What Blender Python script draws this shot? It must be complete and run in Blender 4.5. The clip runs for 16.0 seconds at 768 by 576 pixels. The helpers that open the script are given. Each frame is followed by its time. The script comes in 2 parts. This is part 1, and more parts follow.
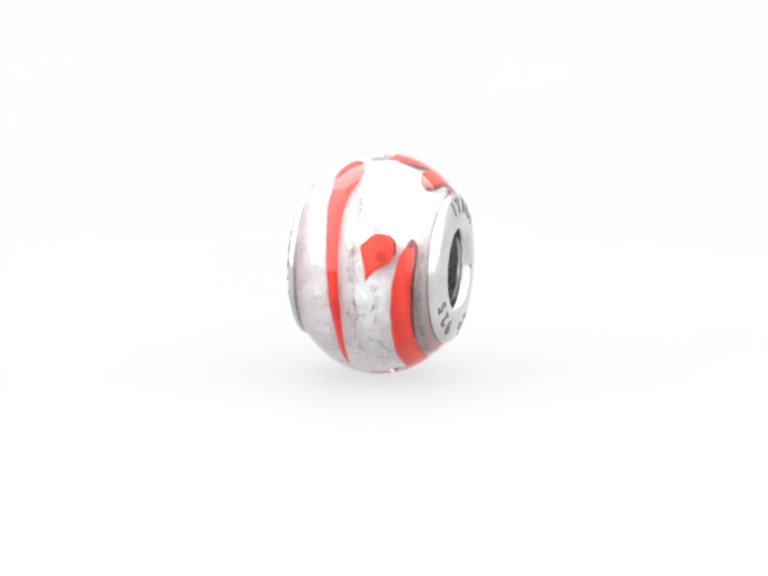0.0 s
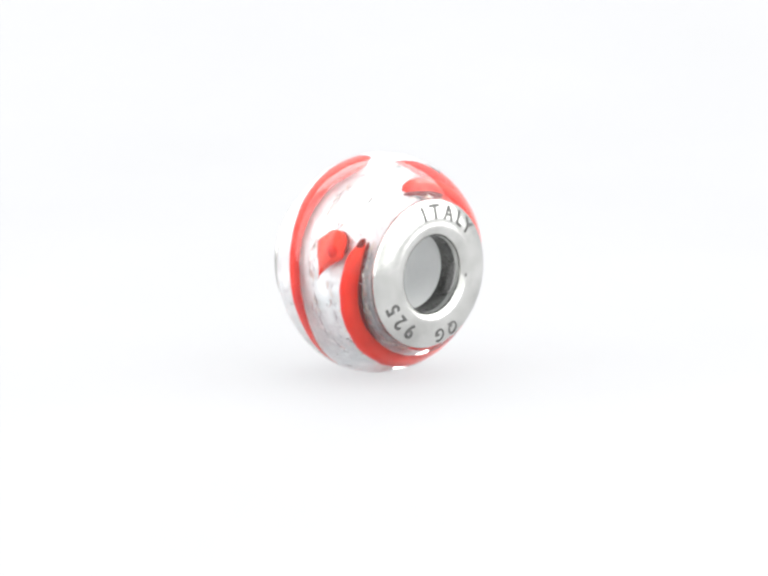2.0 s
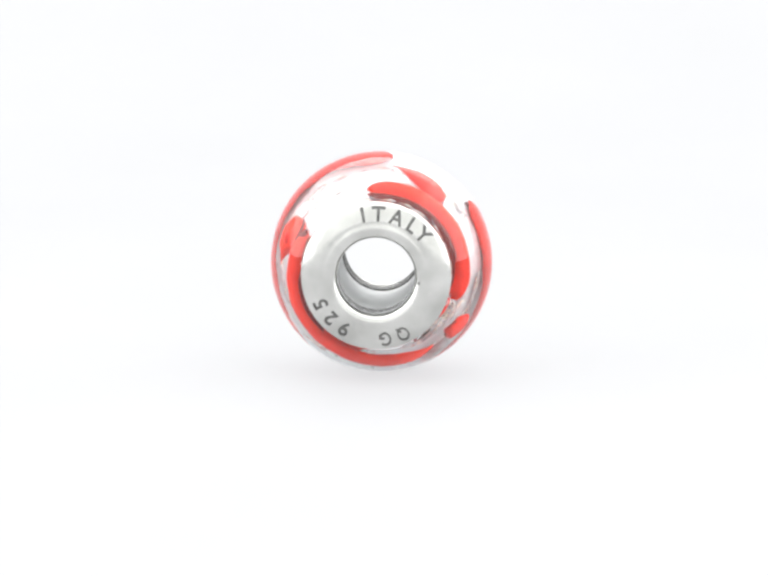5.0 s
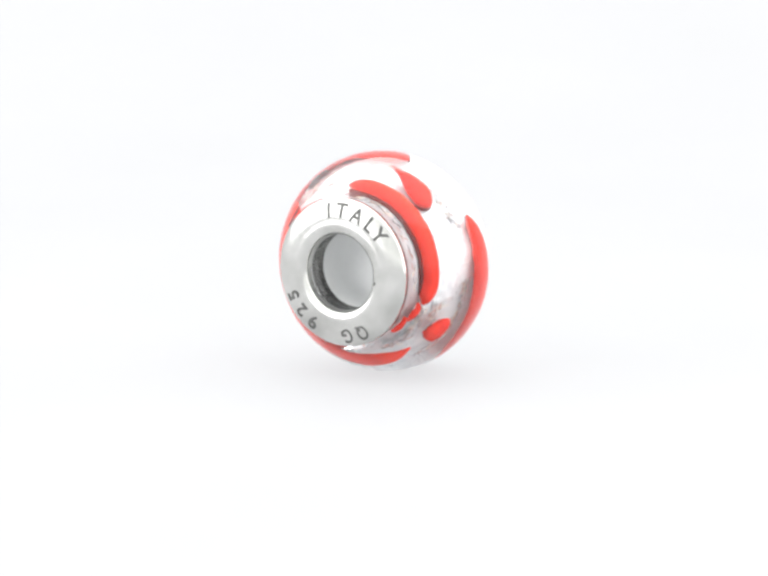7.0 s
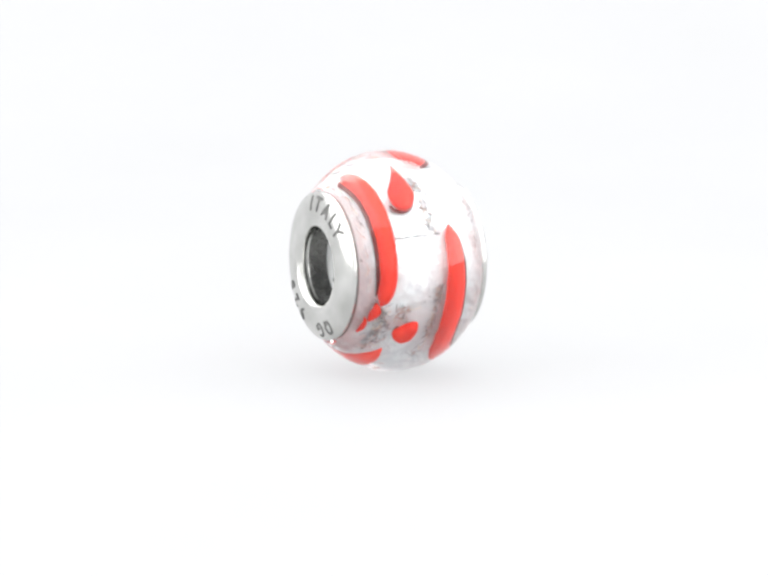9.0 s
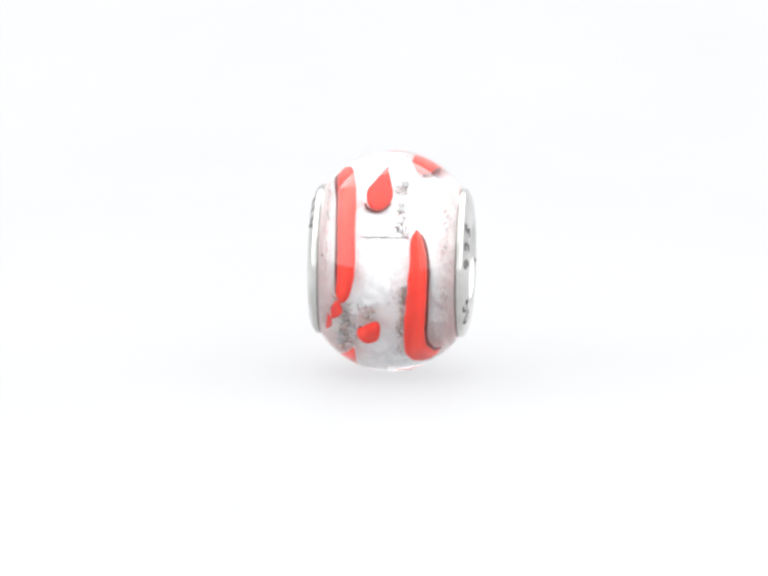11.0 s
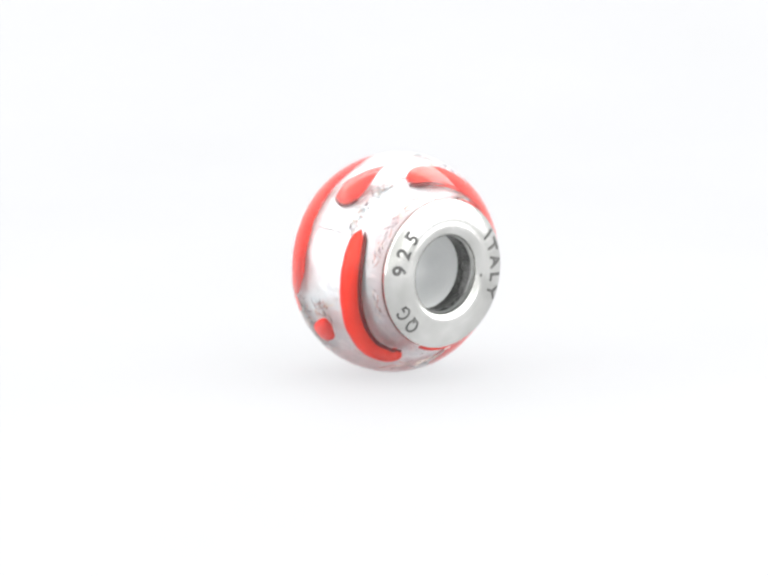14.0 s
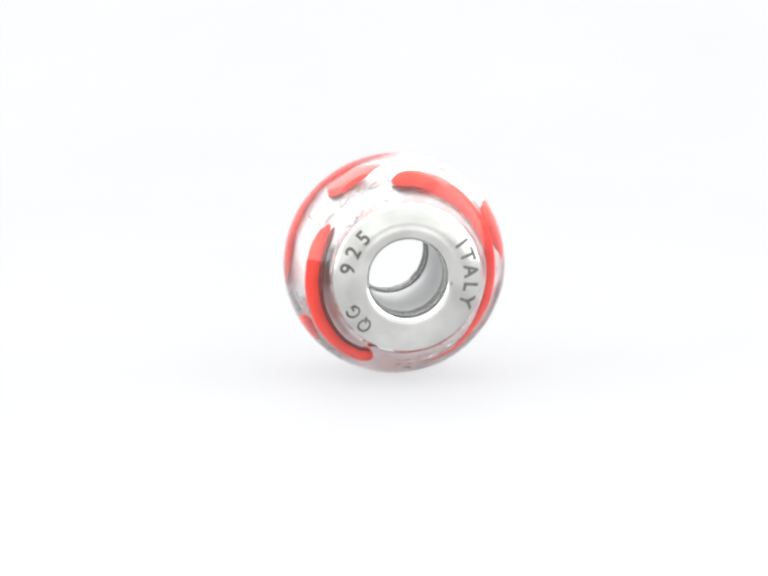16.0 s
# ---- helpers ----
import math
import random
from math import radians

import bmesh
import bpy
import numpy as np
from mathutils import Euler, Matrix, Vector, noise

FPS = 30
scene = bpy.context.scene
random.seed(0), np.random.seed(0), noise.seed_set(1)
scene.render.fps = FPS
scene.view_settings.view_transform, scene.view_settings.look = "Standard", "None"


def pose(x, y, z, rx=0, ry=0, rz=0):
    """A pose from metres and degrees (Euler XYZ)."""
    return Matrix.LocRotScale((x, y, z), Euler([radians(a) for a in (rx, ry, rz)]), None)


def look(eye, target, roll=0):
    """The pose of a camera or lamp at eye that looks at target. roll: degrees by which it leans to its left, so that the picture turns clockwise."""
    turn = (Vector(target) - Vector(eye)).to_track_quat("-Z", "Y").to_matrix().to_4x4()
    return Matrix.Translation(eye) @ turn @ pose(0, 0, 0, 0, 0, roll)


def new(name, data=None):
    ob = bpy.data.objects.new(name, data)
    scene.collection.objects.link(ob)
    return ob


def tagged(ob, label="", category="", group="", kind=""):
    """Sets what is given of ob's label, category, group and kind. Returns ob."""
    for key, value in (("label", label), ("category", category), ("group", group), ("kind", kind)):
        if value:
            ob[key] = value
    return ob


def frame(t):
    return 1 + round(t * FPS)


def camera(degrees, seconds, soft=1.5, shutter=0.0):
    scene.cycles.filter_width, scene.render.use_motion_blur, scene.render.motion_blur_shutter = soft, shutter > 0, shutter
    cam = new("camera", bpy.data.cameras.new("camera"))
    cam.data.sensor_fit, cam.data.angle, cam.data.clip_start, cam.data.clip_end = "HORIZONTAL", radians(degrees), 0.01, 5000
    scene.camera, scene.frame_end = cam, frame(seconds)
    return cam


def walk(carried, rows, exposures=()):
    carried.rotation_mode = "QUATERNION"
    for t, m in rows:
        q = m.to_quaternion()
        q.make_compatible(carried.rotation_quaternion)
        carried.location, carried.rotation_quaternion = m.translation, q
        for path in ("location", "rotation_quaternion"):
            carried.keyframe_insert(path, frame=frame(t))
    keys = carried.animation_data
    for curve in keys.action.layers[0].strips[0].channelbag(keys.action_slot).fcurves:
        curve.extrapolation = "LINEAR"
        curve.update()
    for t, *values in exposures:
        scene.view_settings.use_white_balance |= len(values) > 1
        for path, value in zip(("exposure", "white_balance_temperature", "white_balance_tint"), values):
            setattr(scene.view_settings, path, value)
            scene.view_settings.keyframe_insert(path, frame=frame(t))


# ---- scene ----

MM = 0.001

# ---- camera, standing still ----
cam = camera(6.0, 16.0, soft=2.8)
EYE, TARGET, ROLL = (-0.000179, -0.410352, 0.088865), (-0.000179, 0.0, 0.004824), 0.75
walk(cam, [(0, look(EYE, TARGET, ROLL)), (16, look(EYE, TARGET, ROLL))], exposures=[(0, 0.71), (16, 0.71)])

# ---- light: a white photo tent with softboxes ----
world = bpy.data.worlds.new("studio_white")
scene.world = world
world.use_nodes = True
world.node_tree.nodes["Background"].inputs["Color"].default_value = (1.0, 0.995, 0.99, 1)
world.node_tree.nodes["Background"].inputs["Strength"].default_value = 1.52


def softbox(name, eye, target, sx, sy, watts, colour=(1, 1, 1)):
    lamp = bpy.data.lights.new(name, "AREA")
    lamp.shape, lamp.size, lamp.size_y, lamp.energy, lamp.color = "RECTANGLE", sx, sy, watts, colour
    ob = new(name, lamp)
    ob.matrix_world = look(eye, target)
    return ob


softbox("softbox_back", (0, 0.52, 0.42), (0, 0, 0.02), 1.0, 0.66, 3.8)
softbox("softbox_left", (-0.40, -0.05, 0.22), (0, 0, 0.005), 0.56, 0.52, 0.72)
softbox("softbox_right", (0.40, -0.05, 0.22), (0, 0, 0.005), 0.56, 0.52, 0.72)


# ---- materials ----
def material(name):
    m = bpy.data.materials.new(name)
    m.use_nodes = True
    return m, m.node_tree, m.node_tree.nodes["Principled BSDF"]


def link(t, a, b):
    t.links.new(a, b)


def node(t, kind, **values):
    n = t.nodes.new(kind)
    for key, value in values.items():
        n.inputs[key].default_value = value
    return n


def ramp(t, source, stops):
    r = t.nodes.new("ShaderNodeValToRGB")
    while len(r.color_ramp.elements) < len(stops):
        r.color_ramp.elements.new(0.5)
    for e, (p, c) in zip(r.color_ramp.elements, stops):
        e.position, e.color = p, (*c, 1) if len(c) == 3 else c
    link(t, source, r.inputs["Fac"])
    return r


def coords(t, scale=(1, 1, 1)):
    c = t.nodes.new("ShaderNodeTexCoord")
    m = t.nodes.new("ShaderNodeMapping")
    m.inputs["Scale"].default_value = scale
    link(t, c.outputs["Object"], m.inputs["Vector"])
    return m.outputs["Vector"]


def bump(t, p, height, strength, distance):
    b = node(t, "ShaderNodeBump", Strength=strength, Distance=distance)
    link(t, height, b.inputs["Height"])
    link(t, b.outputs["Normal"], p.inputs["Normal"])


def sweep_material():
    """White diffusion sheet: it scatters the light that falls on it and lets through what comes from behind."""
    m, t, p = material("white_diffusion_sheet")
    v = coords(t)
    n = node(t, "ShaderNodeTexNoise", Scale=35.0, Detail=4.0)
    link(t, v, n.inputs["Vector"])
    r = ramp(t, n.outputs["Fac"], [(0.3, (0.371, 0.375, 0.384)), (0.7, (0.383, 0.387, 0.396))])
    link(t, r.outputs["Color"], p.inputs["Base Color"])
    p.inputs["Roughness"].default_value = 0.5
    p.inputs["Specular IOR Level"].default_value = 0.2
    through_light = node(t, "ShaderNodeBsdfTranslucent")
    link(t, r.outputs["Color"], through_light.inputs["Color"])
    mix = node(t, "ShaderNodeMixShader", Fac=0.68)
    link(t, p.outputs["BSDF"], mix.inputs[1])
    link(t, through_light.outputs["BSDF"], mix.inputs[2])
    link(t, mix.outputs["Shader"], t.nodes["Material Output"].inputs["Surface"])
    return m


def glass_material():
    m, t, p = material("clear_glass")
    p.inputs["Base Color"].default_value = (0.985, 0.99, 0.99, 1)
    p.inputs["Transmission Weight"].default_value = 1.0
    p.inputs["IOR"].default_value = 1.52
    p.inputs["Specular IOR Level"].default_value = 0.28
    p.inputs["Roughness"].default_value = 0.015
    v = coords(t)
    n = node(t, "ShaderNodeTexNoise", Scale=420.0, Detail=2.0)
    link(t, v, n.inputs["Vector"])
    bump(t, p, n.outputs["Fac"], 0.08, 0.0002)
    return m


def foil_material(name="silver_foil", metal=0.4, relief=0.6):
    m, t, p = material(name)
    wide = node(t, "ShaderNodeTexNoise", Scale=260.0, Detail=3.0)
    fine = node(t, "ShaderNodeTexNoise", Scale=1500.0, Detail=6.0, Roughness=0.62)
    hair = node(t, "ShaderNodeTexNoise", Scale=2600.0, Detail=5.0, Roughness=0.6)
    link(t, coords(t, (1.0, 1.6, 1.6)), wide.inputs["Vector"])
    link(t, coords(t, (1.2, 1.0, 1.0)), fine.inputs["Vector"])
    link(t, coords(t, (0.7, 1.2, 1.2)), hair.inputs["Vector"])
    r = ramp(t, wide.outputs["Fac"], [(0.3, (0.76, 0.825, 0.845)), (0.5, (0.82, 0.875, 0.89)), (0.7, (0.87, 0.92, 0.935))])
    lines = node(t, "ShaderNodeTexNoise", Scale=1300.0, Detail=7.0, Roughness=0.7, Distortion=0.6)
    link(t, coords(t, (1.7, 1.0, 1.0)), lines.inputs["Vector"])
    crease = ramp(t, lines.outputs["Fac"], [(0.40, (1, 1, 1)), (0.47, (0.80, 0.80, 0.82)), (0.50, (0.62, 0.62, 0.65)), (0.53, (0.84, 0.84, 0.86)), (0.60, (1, 1, 1))])
    # Crease lines darken the base colour, more strongly in random patches.
    creased = node(t, "ShaderNodeMixRGB", Fac=0.4)
    creased.blend_type = "MULTIPLY"
    patch = node(t, "ShaderNodeTexNoise", Scale=420.0, Detail=3.0)
    link(t, coords(t), patch.inputs["Vector"])
    amount = ramp(t, patch.outputs["Fac"], [(0.42, (0.12,) * 3), (0.62, (0.65,) * 3)])
    link(t, amount.outputs["Color"], creased.inputs["Fac"])
    link(t, r.outputs["Color"], creased.inputs["Color1"])
    link(t, crease.outputs["Color"], creased.inputs["Color2"])
    link(t, creased.outputs["Color"], p.inputs["Base Color"])
    p.inputs["Metallic"].default_value = metal
    rr = ramp(t, fine.outputs["Fac"], [(0.3, (0.25,) * 3), (0.7, (0.5,) * 3)])
    link(t, rr.outputs["Color"], p.inputs["Roughness"])
    mix = node(t, "ShaderNodeMixRGB", Fac=0.5)
    link(t, fine.outputs["Fac"], mix.inputs["Color1"])
    link(t, hair.outputs["Fac"], mix.inputs["Color2"])
    deep = node(t, "ShaderNodeMixRGB", Fac=0.3)
    link(t, mix.outputs["Color"], deep.inputs["Color1"])
    link(t, crease.outputs["Color"], deep.inputs["Color2"])
    bump(t, p, deep.outputs["Color"], relief, 0.0002)
    return m


def red_material(name="red_glass_cane", low=(0.66, 0.012, 0.006), high=(0.98, 0.050, 0.020)):
    """Opaque red glass, streaked along its length and mottled."""
    m, t, p = material(name)
    streak = node(t, "ShaderNodeTexNoise", Scale=900.0, Detail=4.0)
    blotch = node(t, "ShaderNodeTexNoise", Scale=330.0, Detail=3.0)
    link(t, coords(t, (1.8, 0.3, 0.3)), streak.inputs["Vector"])
    link(t, coords(t), blotch.inputs["Vector"])
    mix = node(t, "ShaderNodeMixRGB", Fac=0.5)
    link(t, streak.outputs["Fac"], mix.inputs["Color1"])
    link(t, blotch.outputs["Fac"], mix.inputs["Color2"])
    r = ramp(t, mix.outputs["Color"], [(0.32, low), (0.62, high)])
    link(t, r.outputs["Color"], p.inputs["Base Color"])
    p.inputs["Roughness"].default_value = 0.3
    p.inputs["Specular IOR Level"].default_value = 0.12
    bump(t, p, streak.outputs["Fac"], 0.2, 0.00006)
    return m


def crease_material():
    """Sharp folds of the foil: grey, warm and pinkish slivers."""
    m, t, p = material("foil_crease")
    g = t.nodes.new("ShaderNodeNewGeometry")
    r = ramp(t, g.outputs["Random Per Island"], [(0.0, (0.12, 0.12, 0.13)), (0.18, (0.32, 0.32, 0.35)), (0.42, (0.55, 0.32, 0.27)), (0.55, (0.80, 0.74, 0.62)), (0.72, (0.95, 0.95, 0.96))])
    r.color_ramp.interpolation = "CONSTANT"
    link(t, r.outputs["Color"], p.inputs["Base Color"])
    p.inputs["Metallic"].default_value = 0.5
    p.inputs["Roughness"].default_value = 0.35
    return m


def silver_material(name, low, high, rough, scale, relief, metal=1.0):
    m, t, p = material(name)
    v = coords(t)
    wide = node(t, "ShaderNodeTexNoise", Scale=scale, Detail=3.0)
    fine = node(t, "ShaderNodeTexNoise", Scale=scale * 9, Detail=5.0)
    for n in (wide, fine):
        link(t, v, n.inputs["Vector"])
    r = ramp(t, wide.outputs["Fac"], [(0.3, low), (0.7, high)])
    link(t, r.outputs["Color"], p.inputs["Base Color"])
    p.inputs["Metallic"].default_value = metal
    rr = ramp(t, fine.outputs["Fac"], [(0.3, (rough * 0.8,) * 3), (0.7, (rough * 1.3,) * 3)])
    link(t, rr.outputs["Color"], p.inputs["Roughness"])
    bump(t, p, fine.outputs["Fac"], relief, 0.00003)
    return m


def ink_material():
    m, t, p = material("oxidised_engraving")
    n = node(t, "ShaderNodeTexNoise", Scale=2500.0, Detail=3.0)
    link(t, coords(t), n.inputs["Vector"])
    r = ramp(t, n.outputs["Fac"], [(0.3, (0.05, 0.05, 0.05)), (0.7, (0.12, 0.12, 0.115))])
    link(t, r.outputs["Color"], p.inputs["Base Color"])
    p.inputs["Roughness"].default_value = 0.6
    return m


def wall_material():
    m, t, p = material("pale_grey_wall_paint")
    n = node(t, "ShaderNodeTexNoise", Scale=14.0, Detail=5.0)
    link(t, coords(t), n.inputs["Vector"])
    r = ramp(t, n.outputs["Fac"], [(0.3, (0.60, 0.61, 0.605)), (0.7, (0.66, 0.67, 0.665))])
    link(t, r.outputs["Color"], p.inputs["Base Color"])
    p.inputs["Roughness"].default_value = 0.8
    return m


GREY = wall_material()
TORN = foil_material("torn_silver_foil", 0.3, 0.9)
# Colours the strands that paint shade beside red glass, and one real dark tip.
DARK_RED = red_material("dark_red_shade_and_tip", (0.10, 0.010, 0.010), (0.20, 0.016, 0.014))
DEEP_RED = red_material("deep_red_glass", (0.42, 0.005, 0.003), (0.66, 0.012, 0.006))
WHITE, GLASS, FOIL, RED = sweep_material(), glass_material(), foil_material(), red_material()
# Cap silver: broad light and dark patches in its colour imitate soft reflections.
SILVER = silver_material("polished_silver", (0.49, 0.492, 0.473), (0.70, 0.702, 0.680), 0.18, 420.0, 0.12)
TUBE = silver_material("matt_silver_tube", (0.74, 0.75, 0.75), (0.80, 0.81, 0.81), 0.6, 300.0, 0.1, 0.2)
# Bore silver: its dark inner reflections are put into the base colour.
BORE = silver_material("dark_reflection_silver", (0.10, 0.10, 0.097), (0.18, 0.18, 0.172), 0.25, 400.0, 0.3)
INK = ink_material()
CREASE = crease_material()
RIM = silver_material("dull_silver_rim", (0.22, 0.22, 0.215), (0.32, 0.32, 0.31), 0.3, 350.0, 0.3)


# ---- mesh helpers ----
def part(name, bm, mat, parent=None, label="", smooth=True):
    me = bpy.data.meshes.new(name)
    bm.to_mesh(me)
    bm.free()
    me.materials.append(mat)
    for f in me.polygons:
        f.use_smooth = smooth
    ob = new(name, me)
    ob.parent = parent
    if label:
        tagged(ob, label)
    return ob


def revolve(profile, seg=160, wobble=0.0, scale=500.0):
    """A closed ring round the X axis from a loop of (x, r) in mm."""
    bm = bmesh.new()
    rings = []
    for x, r in profile:
        ring = []
        for i in range(seg):
            a = 2 * math.pi * i / seg
            p = Vector((x * MM, -r * MM * math.sin(a), r * MM * math.cos(a)))
            if wobble:
                p += Vector((0, p.y, p.z)).normalized() * wobble * MM * (noise.noise(p * scale) + 0.4 * noise.noise(p * scale * 3.1))
            ring.append(bm.verts.new(p))
        rings.append(ring)
    for a, b in zip(rings, rings[1:] + rings[:1]):
        for i in range(seg):
            j = (i + 1) % seg
            bm.faces.new((a[i], a[j], b[j], b[i]))
    bmesh.ops.recalc_face_normals(bm, faces=bm.faces)
    return bm


def spline(points, n):
    """Catmull-Rom through rows of numbers."""
    q = [np.array(p, float) for p in points]
    q = [2 * q[0] - q[1], *q, 2 * q[-1] - q[-2]]
    out, m = [], len(q) - 3
    for k in range(n + 1):
        u = k / n * m
        i = min(int(u), m - 1)
        f = u - i
        a, b, c, d = q[i:i + 4]
        out.append(0.5 * (2 * b + (c - a) * f + (2 * a - 5 * b + 4 * c - d) * f * f + (3 * b - a - 3 * c + d) * f ** 3))
    return out


def on_bead(phi, x, r):
    a = radians(phi)
    return Vector((x, -r * math.sin(a), r * math.cos(a))) * MM


def cane(rows, thick=0.40, n=56, seg=20, seed=0.0):
    """A flattened strand of coloured glass wound round the bead: rows of (angle, x, radius, half width) in degrees and mm."""
    bm = bmesh.new()
    track = spline(rows, n)
    rings = []
    for k, (phi, x, r, w) in enumerate(track):
        a, b = track[max(k - 1, 0)], track[min(k + 1, n)]
        p = on_bead(phi, x, r)
        along = (on_bead(*b[:3]) - on_bead(*a[:3])).normalized()
        out = Vector((0, p.y, p.z)).normalized()
        side = along.cross(out).normalized()
        out = side.cross(along).normalized()
        w = max(w, 0.012)
        ring = []
        for i in range(seg):
            t = 2 * math.pi * i / seg
            rough = 1 + 0.10 * noise.noise((p / MM) * 1.6 + Vector((seed, i * 0.25, 0)))
            ring.append(bm.verts.new(p + MM * rough * (side * w * math.cos(t) + out * min(thick, 1.1 * w) * math.sin(t))))
        rings.append(ring)
    for a, b in zip(rings, rings[1:]):
        for i in range(seg):
            j = (i + 1) % seg
            bm.faces.new((a[i], a[j], b[j], b[i]))
    bm.faces.new(rings[0])
    bm.faces.new(rings[-1])
    bmesh.ops.recalc_face_normals(bm, faces=bm.faces)
    return bm


def teardrop(head, tail, width, thick, seed, point=1.1, bulb=0.36):
    """A drop of coloured glass, round at the head and pointed at the tail: (angle, x, radius) of both ends."""
    rows = []
    for k in range(17):
        u = k / 16
        u = 0.5 - 0.5 * math.cos(math.pi * u)
        if u < bulb:
            w = width * math.sqrt(max(0.0, 1 - (1 - u / bulb) ** 2))
        else:
            w = width * (1 - (u - bulb) / (1 - bulb)) ** point
        rows.append((*[a + (b - a) * u for a, b in zip(head, tail)], w))
    return cane(rows, thick, 64, 20, seed)


def crumple(rows, n=130, seg=8, seed=0.0):
    """A torn, crinkled strip of foil beside a strand: rows of (angle, x, radius, half width)."""
    bm = bmesh.new()
    rnd = random.Random(seed)
    lines = []
    for phi, x, r, w in spline(rows, n):
        line = []
        for i in range(seg + 1):
            u = 2 * i / seg - 1
            edge = abs(u) > 0.9
            xx = x + u * w * (1 + (rnd.uniform(-0.45, 0.35) if edge else rnd.uniform(-0.12, 0.12)))
            rr = r - 0.03 - 0.04 * u * u + 0.035 * noise.noise(Vector((phi * 0.16, xx * 5.5, seed))) + rnd.uniform(-0.009, 0.009)
            line.append(bm.verts.new(on_bead(phi, xx, rr)))
        lines.append(line)
    for a, b in zip(lines, lines[1:]):
        for i in range(seg):
            bm.faces.new((a[i], a[i + 1], b[i + 1], b[i]))
    bmesh.ops.solidify(bm, geom=bm.faces[:], thickness=0.02 * MM)
    bmesh.ops.recalc_face_normals(bm, faces=bm.faces)
    return bm


def creases(rows, count, seed, slant=0.5, size=1.0):
    """Fine sharp folds scattered over a strip of foil: rows of (angle, x, radius, half width)."""
    bm = bmesh.new()
    rnd = random.Random(seed)
    track = spline(rows, 60)
    for _ in range(count):
        phi, x, r, w = track[rnd.randrange(61)]
        x += w * rnd.gauss(0, 0.55)
        lean = rnd.gauss(0, slant)
        reach = size * rnd.uniform(0.10, 0.34)
        wide = size * rnd.uniform(0.008, 0.022)
        bend = rnd.uniform(-0.5, 0.5)
        lines = []
        for k in range(6):
            u = k / 5 * 2 - 1
            d = lean + bend * u
            px, pp = x + reach * u * math.sin(d), phi + math.degrees(reach * u * math.cos(d) / r)
            thin = wide * (1.05 - u * u)
            nx, npp = math.cos(d) * thin, -math.degrees(math.sin(d) * thin / r)
            lines.append([bm.verts.new(on_bead(pp + e * npp, px + e * nx, r + h)) for e, h in ((-1, 0.0), (1, 0.0), (0, 0.025))])
        for a, b in zip(lines, lines[1:]):
            for i in range(3):
                j = (i + 1) % 3
                bm.faces.new((a[i], a[j], b[j], b[i]))
        bm.faces.new(lines[0])
        bm.faces.new(lines[-1])
    bmesh.ops.recalc_face_normals(bm, faces=bm.faces)
    return bm


def seam():
    """A hairline across the foil, along the bead."""
    bm = bmesh.new()
    rows = []
    for k in range(25):
        x = 1.25 - 2.3 * k / 24
        phi = -62.5 + 1.0 * noise.noise(Vector((x * 1.8, 3.0, 0)))
        w = 0.2 * max(0.12, 0.6 + noise.noise(Vector((x * 4, 9.0, 0))))
        rows.append([bm.verts.new(on_bead(phi + d * w, x, r)) for d, r in ((-1, 4.16), (1, 4.16), (0, 4.05))])
    for a, b in zip(rows, rows[1:]):
        for i in range(3):
            j = (i + 1) % 3
            bm.faces.new((a[i], a[j], b[j], b[i]))
    bm.faces.new(rows[0])
    bm.faces.new(rows[-1])
    bmesh.ops.recalc_face_normals(bm, faces=bm.faces)
    return bm


# ---- the white sweep ----
def build_sweep():
    bm = bmesh.new()
    half, front, start, radius, top = 0.7, -0.75, 0.05, 0.14, 0.15
    line = [(front, 0.0), (-0.2, 0.0), (-0.05, 0.0), (start, 0.0)]
    line += [(start + radius * math.sin(a), radius - radius * math.cos(a)) for a in [radians(k * 5) for k in range(1, 19)]]
    line += [(start + radius, top)]
    back = []
    for y, z in line:
        back.append([bm.verts.new((x, y, z)) for x in (-half, half)])
    for a, b in zip(back, back[1:]):
        bm.faces.new((a[0], a[1], b[1], b[0]))
    bmesh.ops.recalc_face_normals(bm, faces=bm.faces)
    if bm.faces[:][0].normal.z < 0:
        bmesh.ops.reverse_faces(bm, faces=bm.faces)
    ob = part("backdrop", bm, WHITE)
    return tagged(ob, "seamless white translucent diffusion sheet, brightly lit", "backdrop", kind="structure")


def build_added_wall():
    """Unseen pale grey wall, added behind the camera for grey reflections in the caps."""
    bm = bmesh.new()
    bmesh.ops.create_cube(bm, size=1.0, matrix=Matrix.LocRotScale((0, -1.0, 0.35), None, (1.8, 0.06, 1.3)))
    ob = part("added_wall_behind_camera", bm, GREY, smooth=False)
    return tagged(ob, "unseen matt pale grey wall added behind the camera for reflections in the caps", "wall", kind="structure")


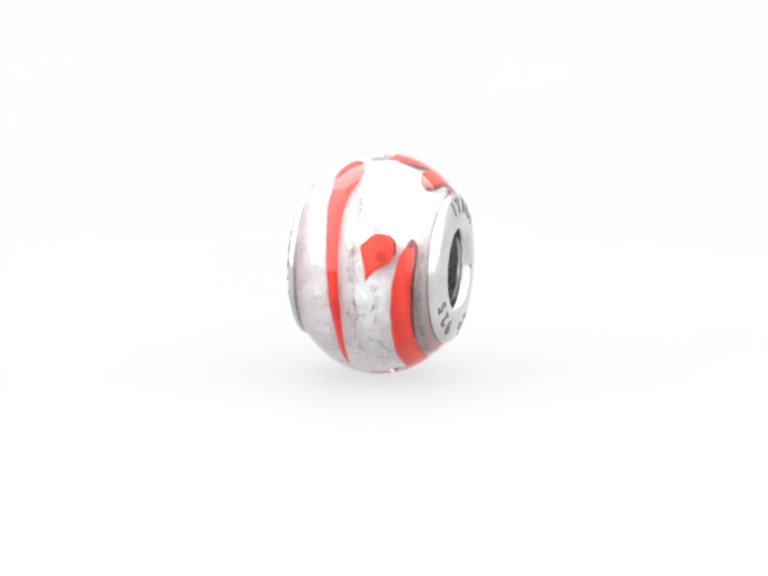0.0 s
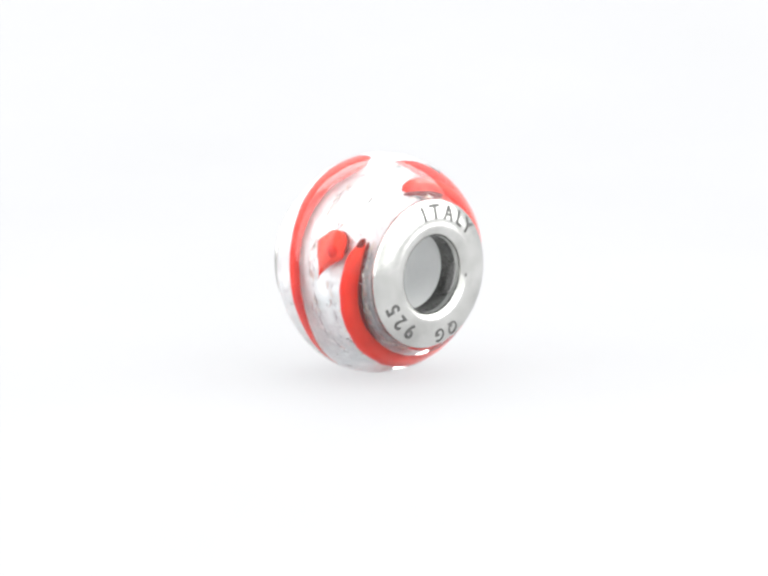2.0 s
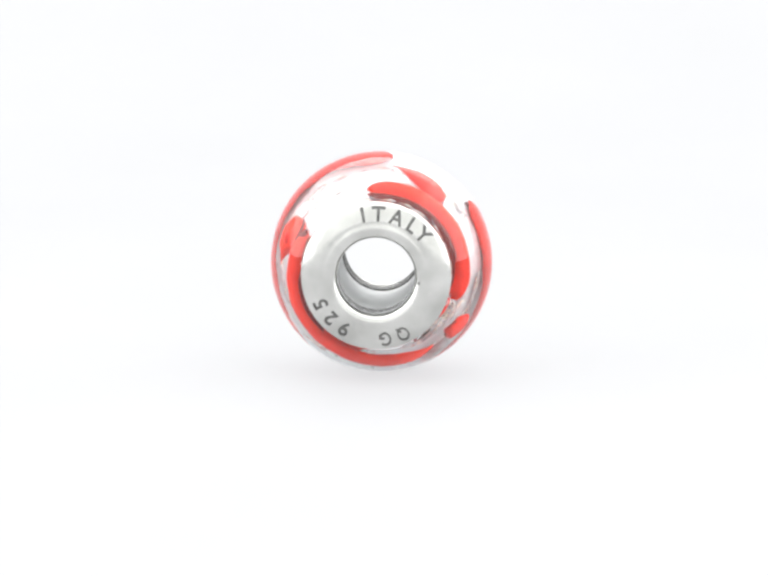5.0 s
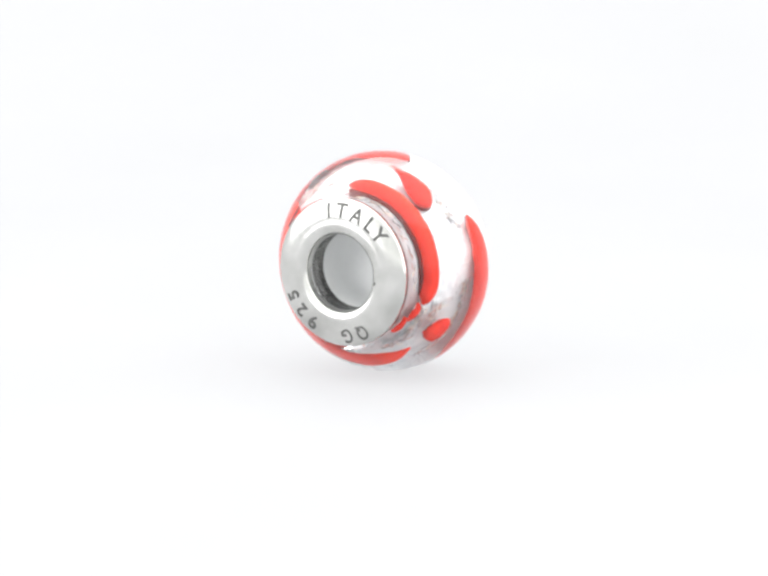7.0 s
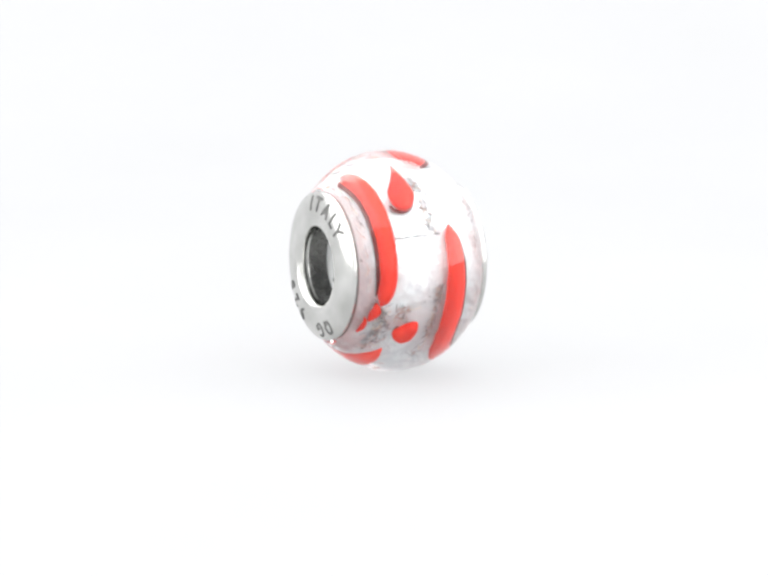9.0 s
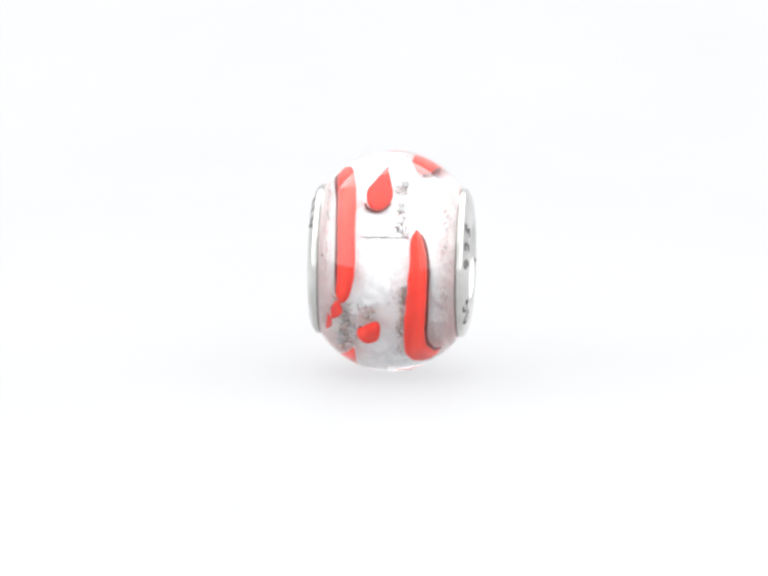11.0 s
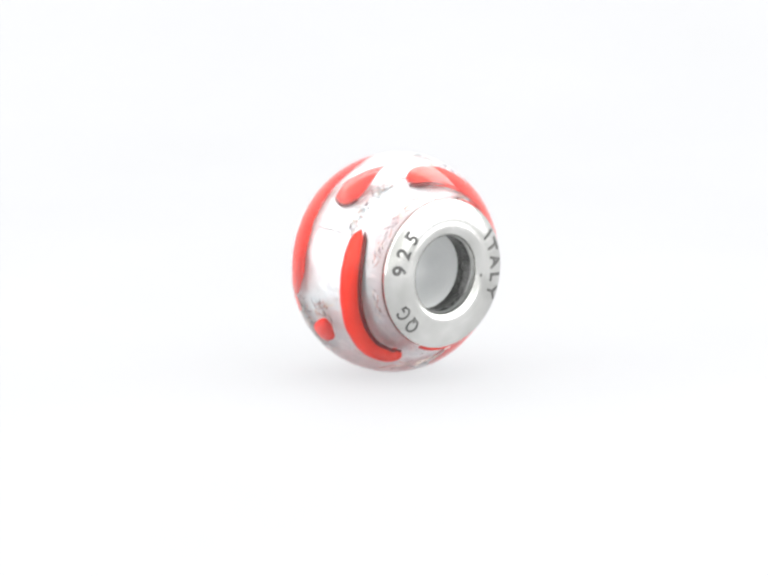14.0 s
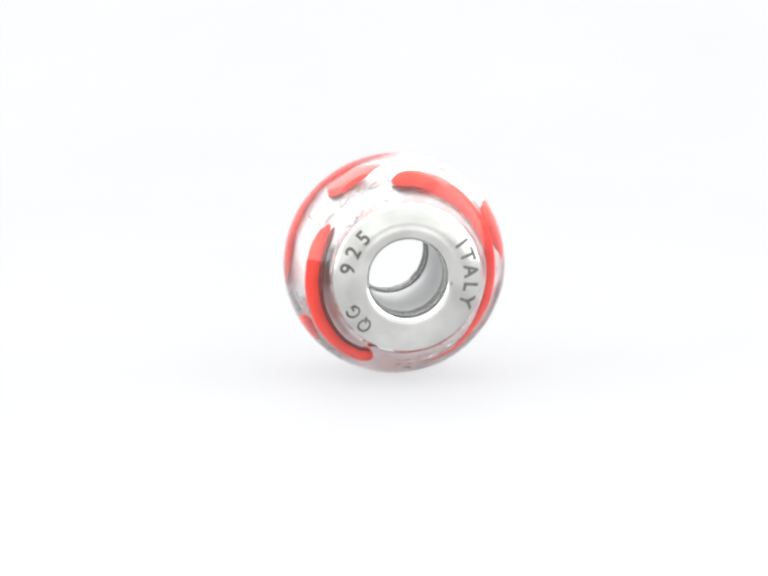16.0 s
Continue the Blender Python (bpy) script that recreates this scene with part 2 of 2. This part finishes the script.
# ---- the bead ----
def engrave(char, phi, turn, face, cap, height=0.82, radius=3.64):
    """One character laid into the sloping face of a cap, its top outward."""
    cu = bpy.data.curves.new("engraved_letter", "FONT")
    cu.body, cu.size, cu.align_x, cu.resolution_u, cu.offset = char, 1.0, "CENTER", 4, 0.022
    ob = new("engraved_letter", cu)
    bpy.context.view_layer.update()
    me = bpy.data.meshes.new_from_object(ob.evaluated_get(bpy.context.evaluated_depsgraph_get()))
    bpy.data.objects.remove(ob)
    bm = bmesh.new()
    bm.from_mesh(me)
    bpy.data.meshes.remove(me)
    bmesh.ops.triangulate(bm, faces=bm.faces[:])
    bmesh.ops.subdivide_edges(bm, edges=bm.edges[:], cuts=3, use_grid_fill=True)
    k = height / 0.70
    for v in bm.verts:
        r = radius + v.co.y * k - height / 2
        a = phi + turn * math.degrees(v.co.x * k / radius)
        v.co = on_bead(a, face * (cone_x(r) + 0.022), r)
    part("engraved_letter", bm, INK, cap, "dark oxidised engraved character", smooth=False)


def cone_x(r):
    return 4.59 - 0.32 * ((r - 3.02) / 1.15) ** 2


def arc_mark(phi, turn, face, cap, start, end, radius=3.64, size=0.36, stroke=0.12):
    """A ring or open ring of the maker's mark."""
    bm = bmesh.new()
    pairs = []
    for k in range(29):
        a = radians(start + (end - start) * k / 28)
        pair = []
        for s in (size - stroke / 2, size + stroke / 2):
            u, w = s * 0.82 * math.cos(a), s * math.sin(a)
            r = radius + w
            pair.append(bm.verts.new(on_bead(phi + turn * math.degrees(u / radius), face * (cone_x(r) + 0.022), r)))
        pairs.append(pair)
    for a, b in zip(pairs, pairs[1:]):
        bm.faces.new((a[0], a[1], b[1], b[0]))
    part("maker_mark", bm, INK, cap, "dark engraved ring mark", smooth=False)


def bar_mark(phi, turn, face, cap, start, end, radius=3.64, stroke=0.12):
    """A straight stroke of the maker's mark, between two points given along and across it."""
    bm = bmesh.new()
    du, dw = end[0] - start[0], end[1] - start[1]
    k = stroke / 2 / math.hypot(du, dw)
    quad = []
    for (u, w), side in ((start, 1), (end, 1), (end, -1), (start, -1)):
        uu, r = u - side * dw * k, radius + w + side * du * k
        quad.append(bm.verts.new(on_bead(phi + turn * math.degrees(uu / radius), face * (cone_x(r) + 0.030), r)))
    bm.faces.new(quad)
    part("maker_mark", bm, INK, cap, "dark engraved stroke of the mark", smooth=False)


def build_cap(face, bead, letters, digits, marks, nick):
    turn = -face
    profile = [(3.80, 3.2), (3.80, 4.16), (3.86, 4.24), (4.05, 4.27), (4.16, 4.265), (4.22, 4.23)]
    profile += [(cone_x(r), r) for r in (4.17, 4.05, 3.9, 3.75, 3.6, 3.45, 3.3, 3.15, 3.02)]
    profile += [(4.61, 2.92), (4.625, 2.80), (4.63, 2.66), (4.61, 2.50), (4.56, 2.38), (4.47, 2.28), (4.32, 2.22), (4.12, 2.19), (3.95, 2.185)]
    profile += [(3.91, 2.25), (3.6, 2.26), (3.6, 2.6)]
    cap = part("end_cap", revolve([(face * x, r) for x, r in profile]), SILVER, bead, "polished silver end cap with engraved rim")
    for ch, phi in letters:
        engrave(ch, phi, turn, face, cap)
    for ch, phi in digits:
        engrave(ch, phi, turn, face, cap, radius=3.54)
    bm = bmesh.new()
    spot = on_bead(nick, face * 4.60, 2.48)
    bmesh.ops.create_uvsphere(bm, u_segments=12, v_segments=8, radius=1.0, matrix=Matrix.LocRotScale(spot, None, Vector((0.06, 0.05, 0.11)) * MM))
    part("nick", bm, INK, cap, "small dark nick in the lip")
    for phi, start, end in marks:
        arc_mark(phi, turn, face, cap, start, end)
        if end - start == 360:
            bar_mark(phi, turn, face, cap, (0.05, -0.14), (0.30, -0.42))
        else:
            bar_mark(phi, turn, face, cap, (0.02, -0.05), (0.33, -0.05))
            bar_mark(phi, turn, face, cap, (0.28, -0.05), (0.28, -0.30))
    rim = [(3.84, 4.18), (3.84, 4.25), (3.87, 4.262), (3.98, 4.262), (4.01, 4.25), (4.01, 4.18)]
    part("rim", revolve([(face * x, r) for x, r in rim]), RIM, cap, "dull grey outer rim of the cap")
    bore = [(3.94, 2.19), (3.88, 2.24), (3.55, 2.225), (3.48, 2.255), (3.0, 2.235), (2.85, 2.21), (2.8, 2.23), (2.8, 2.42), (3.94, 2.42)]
    part("bore", revolve([(face * x, r) for x, r in bore]), BORE, bead, "bore of the end cap, dark reflections put in its colour")
    return cap


def build_bead():
    bead = tagged(new("charm_bead"), "clear glass charm bead with silver foil, red stripes, silver caps", "bead")
    outer, n = [], 48
    for k in range(n + 1):
        x = -3.86 + 7.72 * k / n
        outer.append((x, 6.33 * math.sqrt(1 - (x / 5.33) ** 2)))
    bodyshape = outer + [(3.86, 3.6), (3.86, 2.85), (-3.86, 2.85), (-3.86, 3.6)]
    body = part("glass_body", revolve(bodyshape, 192, 0.03, 260.0), GLASS, bead, "thick clear glass barrel body")
    body.visible_shadow = False
    body.location.y = 0.10 * MM
    core, n = [], 60
    for k in range(n + 1):
        x = -3.80 + 7.6 * k / n
        core.append((x, 4.10 * math.sqrt(1 - (x / 11.0) ** 2) + 0.30 * max(0.0, (abs(x) - 2.8) / 1.0) ** 1.8))
    core += [(3.80, 2.9), (-3.80, 2.9)]
    part("foil_core", revolve(core, 256, 0.10, 900.0), FOIL, bead, "crinkled silver foil under the glass")
    tube = [(-4.0, 2.30), (4.0, 2.30), (4.0, 2.8), (-4.0, 2.8)]
    part("tube", revolve(tube), TUBE, bead, "matt grey silver lining tube")
    build_cap(1, bead, [("I", 12.5), ("T", -1.5), ("A", -18.5), ("L", -34), ("Y", -47)], [("9", 150), ("2", 134), ("5", 118)],
              [(-154, 0, 360), (-171, 50, 340)], -97)
    build_cap(-1, bead, [("I", 57), ("T", 69.5), ("A", 84), ("L", 98.5), ("Y", 112)], [("9", -80), ("2", -64), ("5", -47.5)],
              [(-137, 0, 360), (-121, 50, 340)], 97)
    # red strands, from top to tail: rows, side of the painted shade, seed, label
    strands = [
        ([(-5, -1.2, 4.45, 0.12), (3, -1.26, 4.55, 0.50), (20, -1.39, 4.72, 0.60), (45, -1.48, 4.65, 0.46), (80, -1.34, 4.55, 0.31),
          (110, -1.15, 4.56, 0.26), (130, -1.08, 4.65, 0.18), (148, -1.02, 4.9, 0.10), (160, -0.96, 4.9, 0.03)], -1, 1, "long red glass stripe, forked at one end"),
        ([(60, 2.77, 4.3, 0.06), (65, 2.67, 4.3, 0.24), (75, 2.51, 4.3, 0.42), (90, 2.31, 4.32, 0.50), (115, 2.18, 4.5, 0.55), (140, 2.08, 4.6, 0.58),
          (165, 2.1, 4.78, 0.60), (185, 1.95, 4.92, 0.52), (202, 1.8, 4.96, 0.36), (216, 1.6, 4.9, 0.05)], 1, 2, "curved red glass stripe beside the end cap"),
        ([(8, 2.25, 4.35, 0.06), (3, 2.2, 4.35, 0.30), (-7, 2.15, 4.35, 0.45), (-30, 2.05, 4.35, 0.48), (-60, 2.0, 4.38, 0.48), (-90, 1.98, 4.36, 0.46),
          (-104, 2.15, 4.36, 0.36), (-110, 2.28, 4.36, 0.08)], 1, 3, "red glass stripe beside the end cap"),
        ([(-57, -1.46, 4.36, 0.05), (-66, -1.5, 4.4, 0.34), (-85, -1.62, 4.5, 0.48), (-110, -1.53, 4.7, 0.53), (-136, -1.40, 4.88, 0.55),
          (-149, -1.58, 4.9, 0.60), (-155, -1.95, 4.85, 0.56), (-156, -2.3, 4.78, 0.42), (-154.5, -2.6, 4.7, 0.06)], -1, 4, "hooked red glass stripe"),
    ]
    for (rows, side, seed, label), last in zip(strands, (3, 6, -1, -1)):
        stripe = part("stripe", cane(rows, 0.62 if seed == 1 else 0.50, seed=seed), RED, bead, label)
        if seed == 1:
            stripe.location.y = 0.10 * MM
        # Dark strand under the stripe paints the shade on its cap-facing side.
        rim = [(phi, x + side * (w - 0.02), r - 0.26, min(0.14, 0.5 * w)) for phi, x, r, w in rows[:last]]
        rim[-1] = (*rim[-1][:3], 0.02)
        if seed == 2:
            tip = cane([(59, 2.84, 4.38, 0.03), (61, 2.80, 4.42, 0.15), (63.5, 2.74, 4.44, 0.19), (66.5, 2.66, 4.44, 0.16), (68.5, 2.62, 4.42, 0.03)], 0.18, 20, 14, 33)
            part("tip", tip, DARK_RED, stripe, "dark red tip of the stripe")
        part("edge", cane(rim, 0.14, 48, 10, seed + 20), DARK_RED, stripe, "dark red strand that paints the shaded side of the stripe")
    fork = cane([(3, -0.78, 4.4, 0.05), (9, -0.85, 4.45, 0.20), (20, -1.0, 4.5, 0.26), (32, -1.2, 4.52, 0.20)], 0.2, 24, 12, 9)
    part("stripe_fork", fork, RED, bead)
    drop = part("teardrop", teardrop((59, 1.28, 4.45), (92, 0.36, 4.60), 0.90, 0.50, 5, 1.5, 0.42), RED, bead, "red glass teardrop")
    part("edge", cane([(58.5, 1.07, 4.36, 0.05), (59.6, 1.38, 4.36, 0.09), (63.5, 1.70, 4.38, 0.11), (69.7, 1.80, 4.42, 0.10), (74.5, 1.66, 4.46, 0.04)], 0.10, 24, 10, 15), DARK_RED, drop, "dark red strand that paints the shaded side of the drop")
    bm = bmesh.new()
    bmesh.ops.create_uvsphere(bm, u_segments=24, v_segments=14, radius=1.0, matrix=Matrix.LocRotScale(on_bead(73, 1.22, 4.74), Matrix.Rotation(radians(73), 3, "X"), Vector((0.42, 0.40, 0.34)) * MM))
    part("bubble", bm, DEEP_RED, drop, "round darker red bubble in the drop")
    drop = part("teardrop", teardrop((-44.5, 0.56, 4.35), (-6, 0.16, 4.9), 0.64, 0.38, 6, 1.2), RED, bead, "red glass teardrop")
    part("edge", cane([(-38, -0.08, 4.28, 0.05), (-42.5, 0.17, 4.28, 0.08), (-44.5, 0.55, 4.28, 0.10), (-42.5, 0.96, 4.28, 0.08), (-38, 1.12, 4.28, 0.05)], 0.09, 24, 10, 16), DARK_RED, drop, "dark red strand that paints the shaded side of the drop")
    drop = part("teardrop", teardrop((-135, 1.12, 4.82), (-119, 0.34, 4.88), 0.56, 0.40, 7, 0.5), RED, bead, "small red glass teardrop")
    part("edge", cane([(-124, 1.2, 4.68, 0.05), (-129, 1.26, 4.68, 0.12), (-134, 1.05, 4.68, 0.12), (-136, 0.7, 4.68, 0.05)], 0.11, 20, 10, 17), DARK_RED, drop, "dark red strand that paints the shaded side of the drop")
    part("red_fleck", cane([(-109, 2.45, 4.16, 0.04), (-113, 2.40, 4.2, 0.28), (-118, 2.45, 4.2, 0.36), (-125, 2.7, 4.18, 0.08)], 0.10, 24, 12, 31), RED, bead, "small red fleck in the torn foil")
    part("red_fleck", cane([(-122, 2.95, 4.15, 0.04), (-127, 2.85, 4.18, 0.16), (-133, 2.9, 4.18, 0.2), (-139, 3.05, 4.15, 0.04)], 0.08, 24, 12, 37), RED, bead, "small red fleck in the torn foil")
    curl = [(-157 + 3.0 * math.cos(k * 0.5), 3.25 + (0.16 + 0.01 * k) * math.sin(k * 0.5), 4.36 + 0.008 * k, 0.045 + 0.015 * math.sin(k * 1.3)) for k in range(19)]
    part("foil_curl", cane(curl, 0.04, 90, 8, 39), TORN, bead, "curled shred of silver foil beside the cap")
    # crinkled foil torn up beside the strands
    flat = dict(smooth=False)
    torn = "torn crinkled silver foil edge"
    part("foil_edge", crumple([(70, 3.35, 4.07, 0.10), (95, 3.2, 4.09, 0.14), (125, 3.05, 4.11, 0.14), (155, 2.9, 4.09, 0.11)], seed=3), TORN, bead, torn, **flat)
    part("foil_edge", crumple([(-112, 2.1, 4.17, 0.17), (-122, 1.9, 4.19, 0.25), (-138, 1.9, 4.19, 0.22), (-156, 2.1, 4.15, 0.15)], seed=4), TORN, bead, torn, **flat)
    part("foil_edge", crumple([(-12, -0.55, 4.09, 0.16), (-30, -0.5, 4.12, 0.28), (-48, -0.6, 4.12, 0.30), (-60, -0.7, 4.08, 0.14)], 90, 12, seed=8), TORN, bead, torn, **flat)
    folds = [
        ([(10, -0.45, 4.17, 0.25), (50, -0.40, 4.22, 0.24), (90, -0.34, 4.22, 0.20), (150, -0.3, 4.2, 0.15)], 80, 51, 0.35),
        ([(20, -2.0, 4.15, 0.12), (80, -1.75, 4.15, 0.10), (150, -1.4, 4.15, 0.12)], 26, 52, 0.2),
        ([(-98, -0.85, 4.18, 0.10), (-125, -0.68, 4.21, 0.16), (-165, -0.5, 4.2, 0.16)], 90, 53, 0.6),
        ([(60, 3.35, 4.16, 0.20), (95, 3.2, 4.18, 0.20), (125, 3.05, 4.18, 0.18), (170, 2.9, 4.17, 0.15)], 100, 54, 0.5),
        ([(10, 3.1, 4.16, 0.25), (-40, 3.1, 4.16, 0.2), (-105, 3.15, 4.16, 0.2)], 60, 55, 0.3),
        ([(-106, 2.3, 4.22, 0.4), (-122, 2.0, 4.25, 0.5), (-140, 1.9, 4.25, 0.5), (-160, 2.0, 4.21, 0.4)], 170, 56, 1.2),
        ([(0, -0.5, 4.17, 0.4), (-30, -0.5, 4.18, 0.4), (-60, -0.7, 4.16, 0.3)], 90, 57, 0.9),
        ([(10, 1.2, 4.2, 0.7), (35, 0.9, 4.2, 0.8), (58, 0.6, 4.2, 0.6)], 60, 58, 0.3),
        ([(-15, -3.0, 4.16, 0.3), (-60, -3.05, 4.16, 0.25), (-120, -3.1, 4.17, 0.25)], 70, 59, 0.9),
        ([(-112, 0.9, 4.2, 0.4), (-124, 0.7, 4.2, 0.4)], 46, 60, 1.0),
        ([(95, 0.9, 4.17, 0.6), (150, 0.7, 4.17, 0.7), (180, 0.6, 4.17, 0.7)], 46, 61, 0.7),
    ]
    for rows, count, seed, slant in folds:
        part("foil_crease", creases(rows, count, seed, slant), CREASE, bead, "fine sharp folds in the silver foil", smooth=False)
    part("foil_seam", seam(), INK, bead, "thin dark seam where two foil leaves meet")
    for child in bead.children:
        child.location.z = 6.33 * MM
    return bead


build_sweep()
build_added_wall()
BEAD = build_bead()


def turn_at(t):
    """Degrees by which the turntable has turned."""
    return -15.33 * t


def motions():
    rows = []
    for k in range(33):
        t = k * 0.5
        a = turn_at(t)
        c, s = math.cos(radians(a - 15.87)), math.sin(radians(a - 15.87))
        x, y = -0.2275 * MM, -0.462 * MM
        rows.append((t, pose(x * c - y * s, x * s + y * c, 0, 0, 0, -15.87 + a)))
    walk(BEAD, rows)


motions()
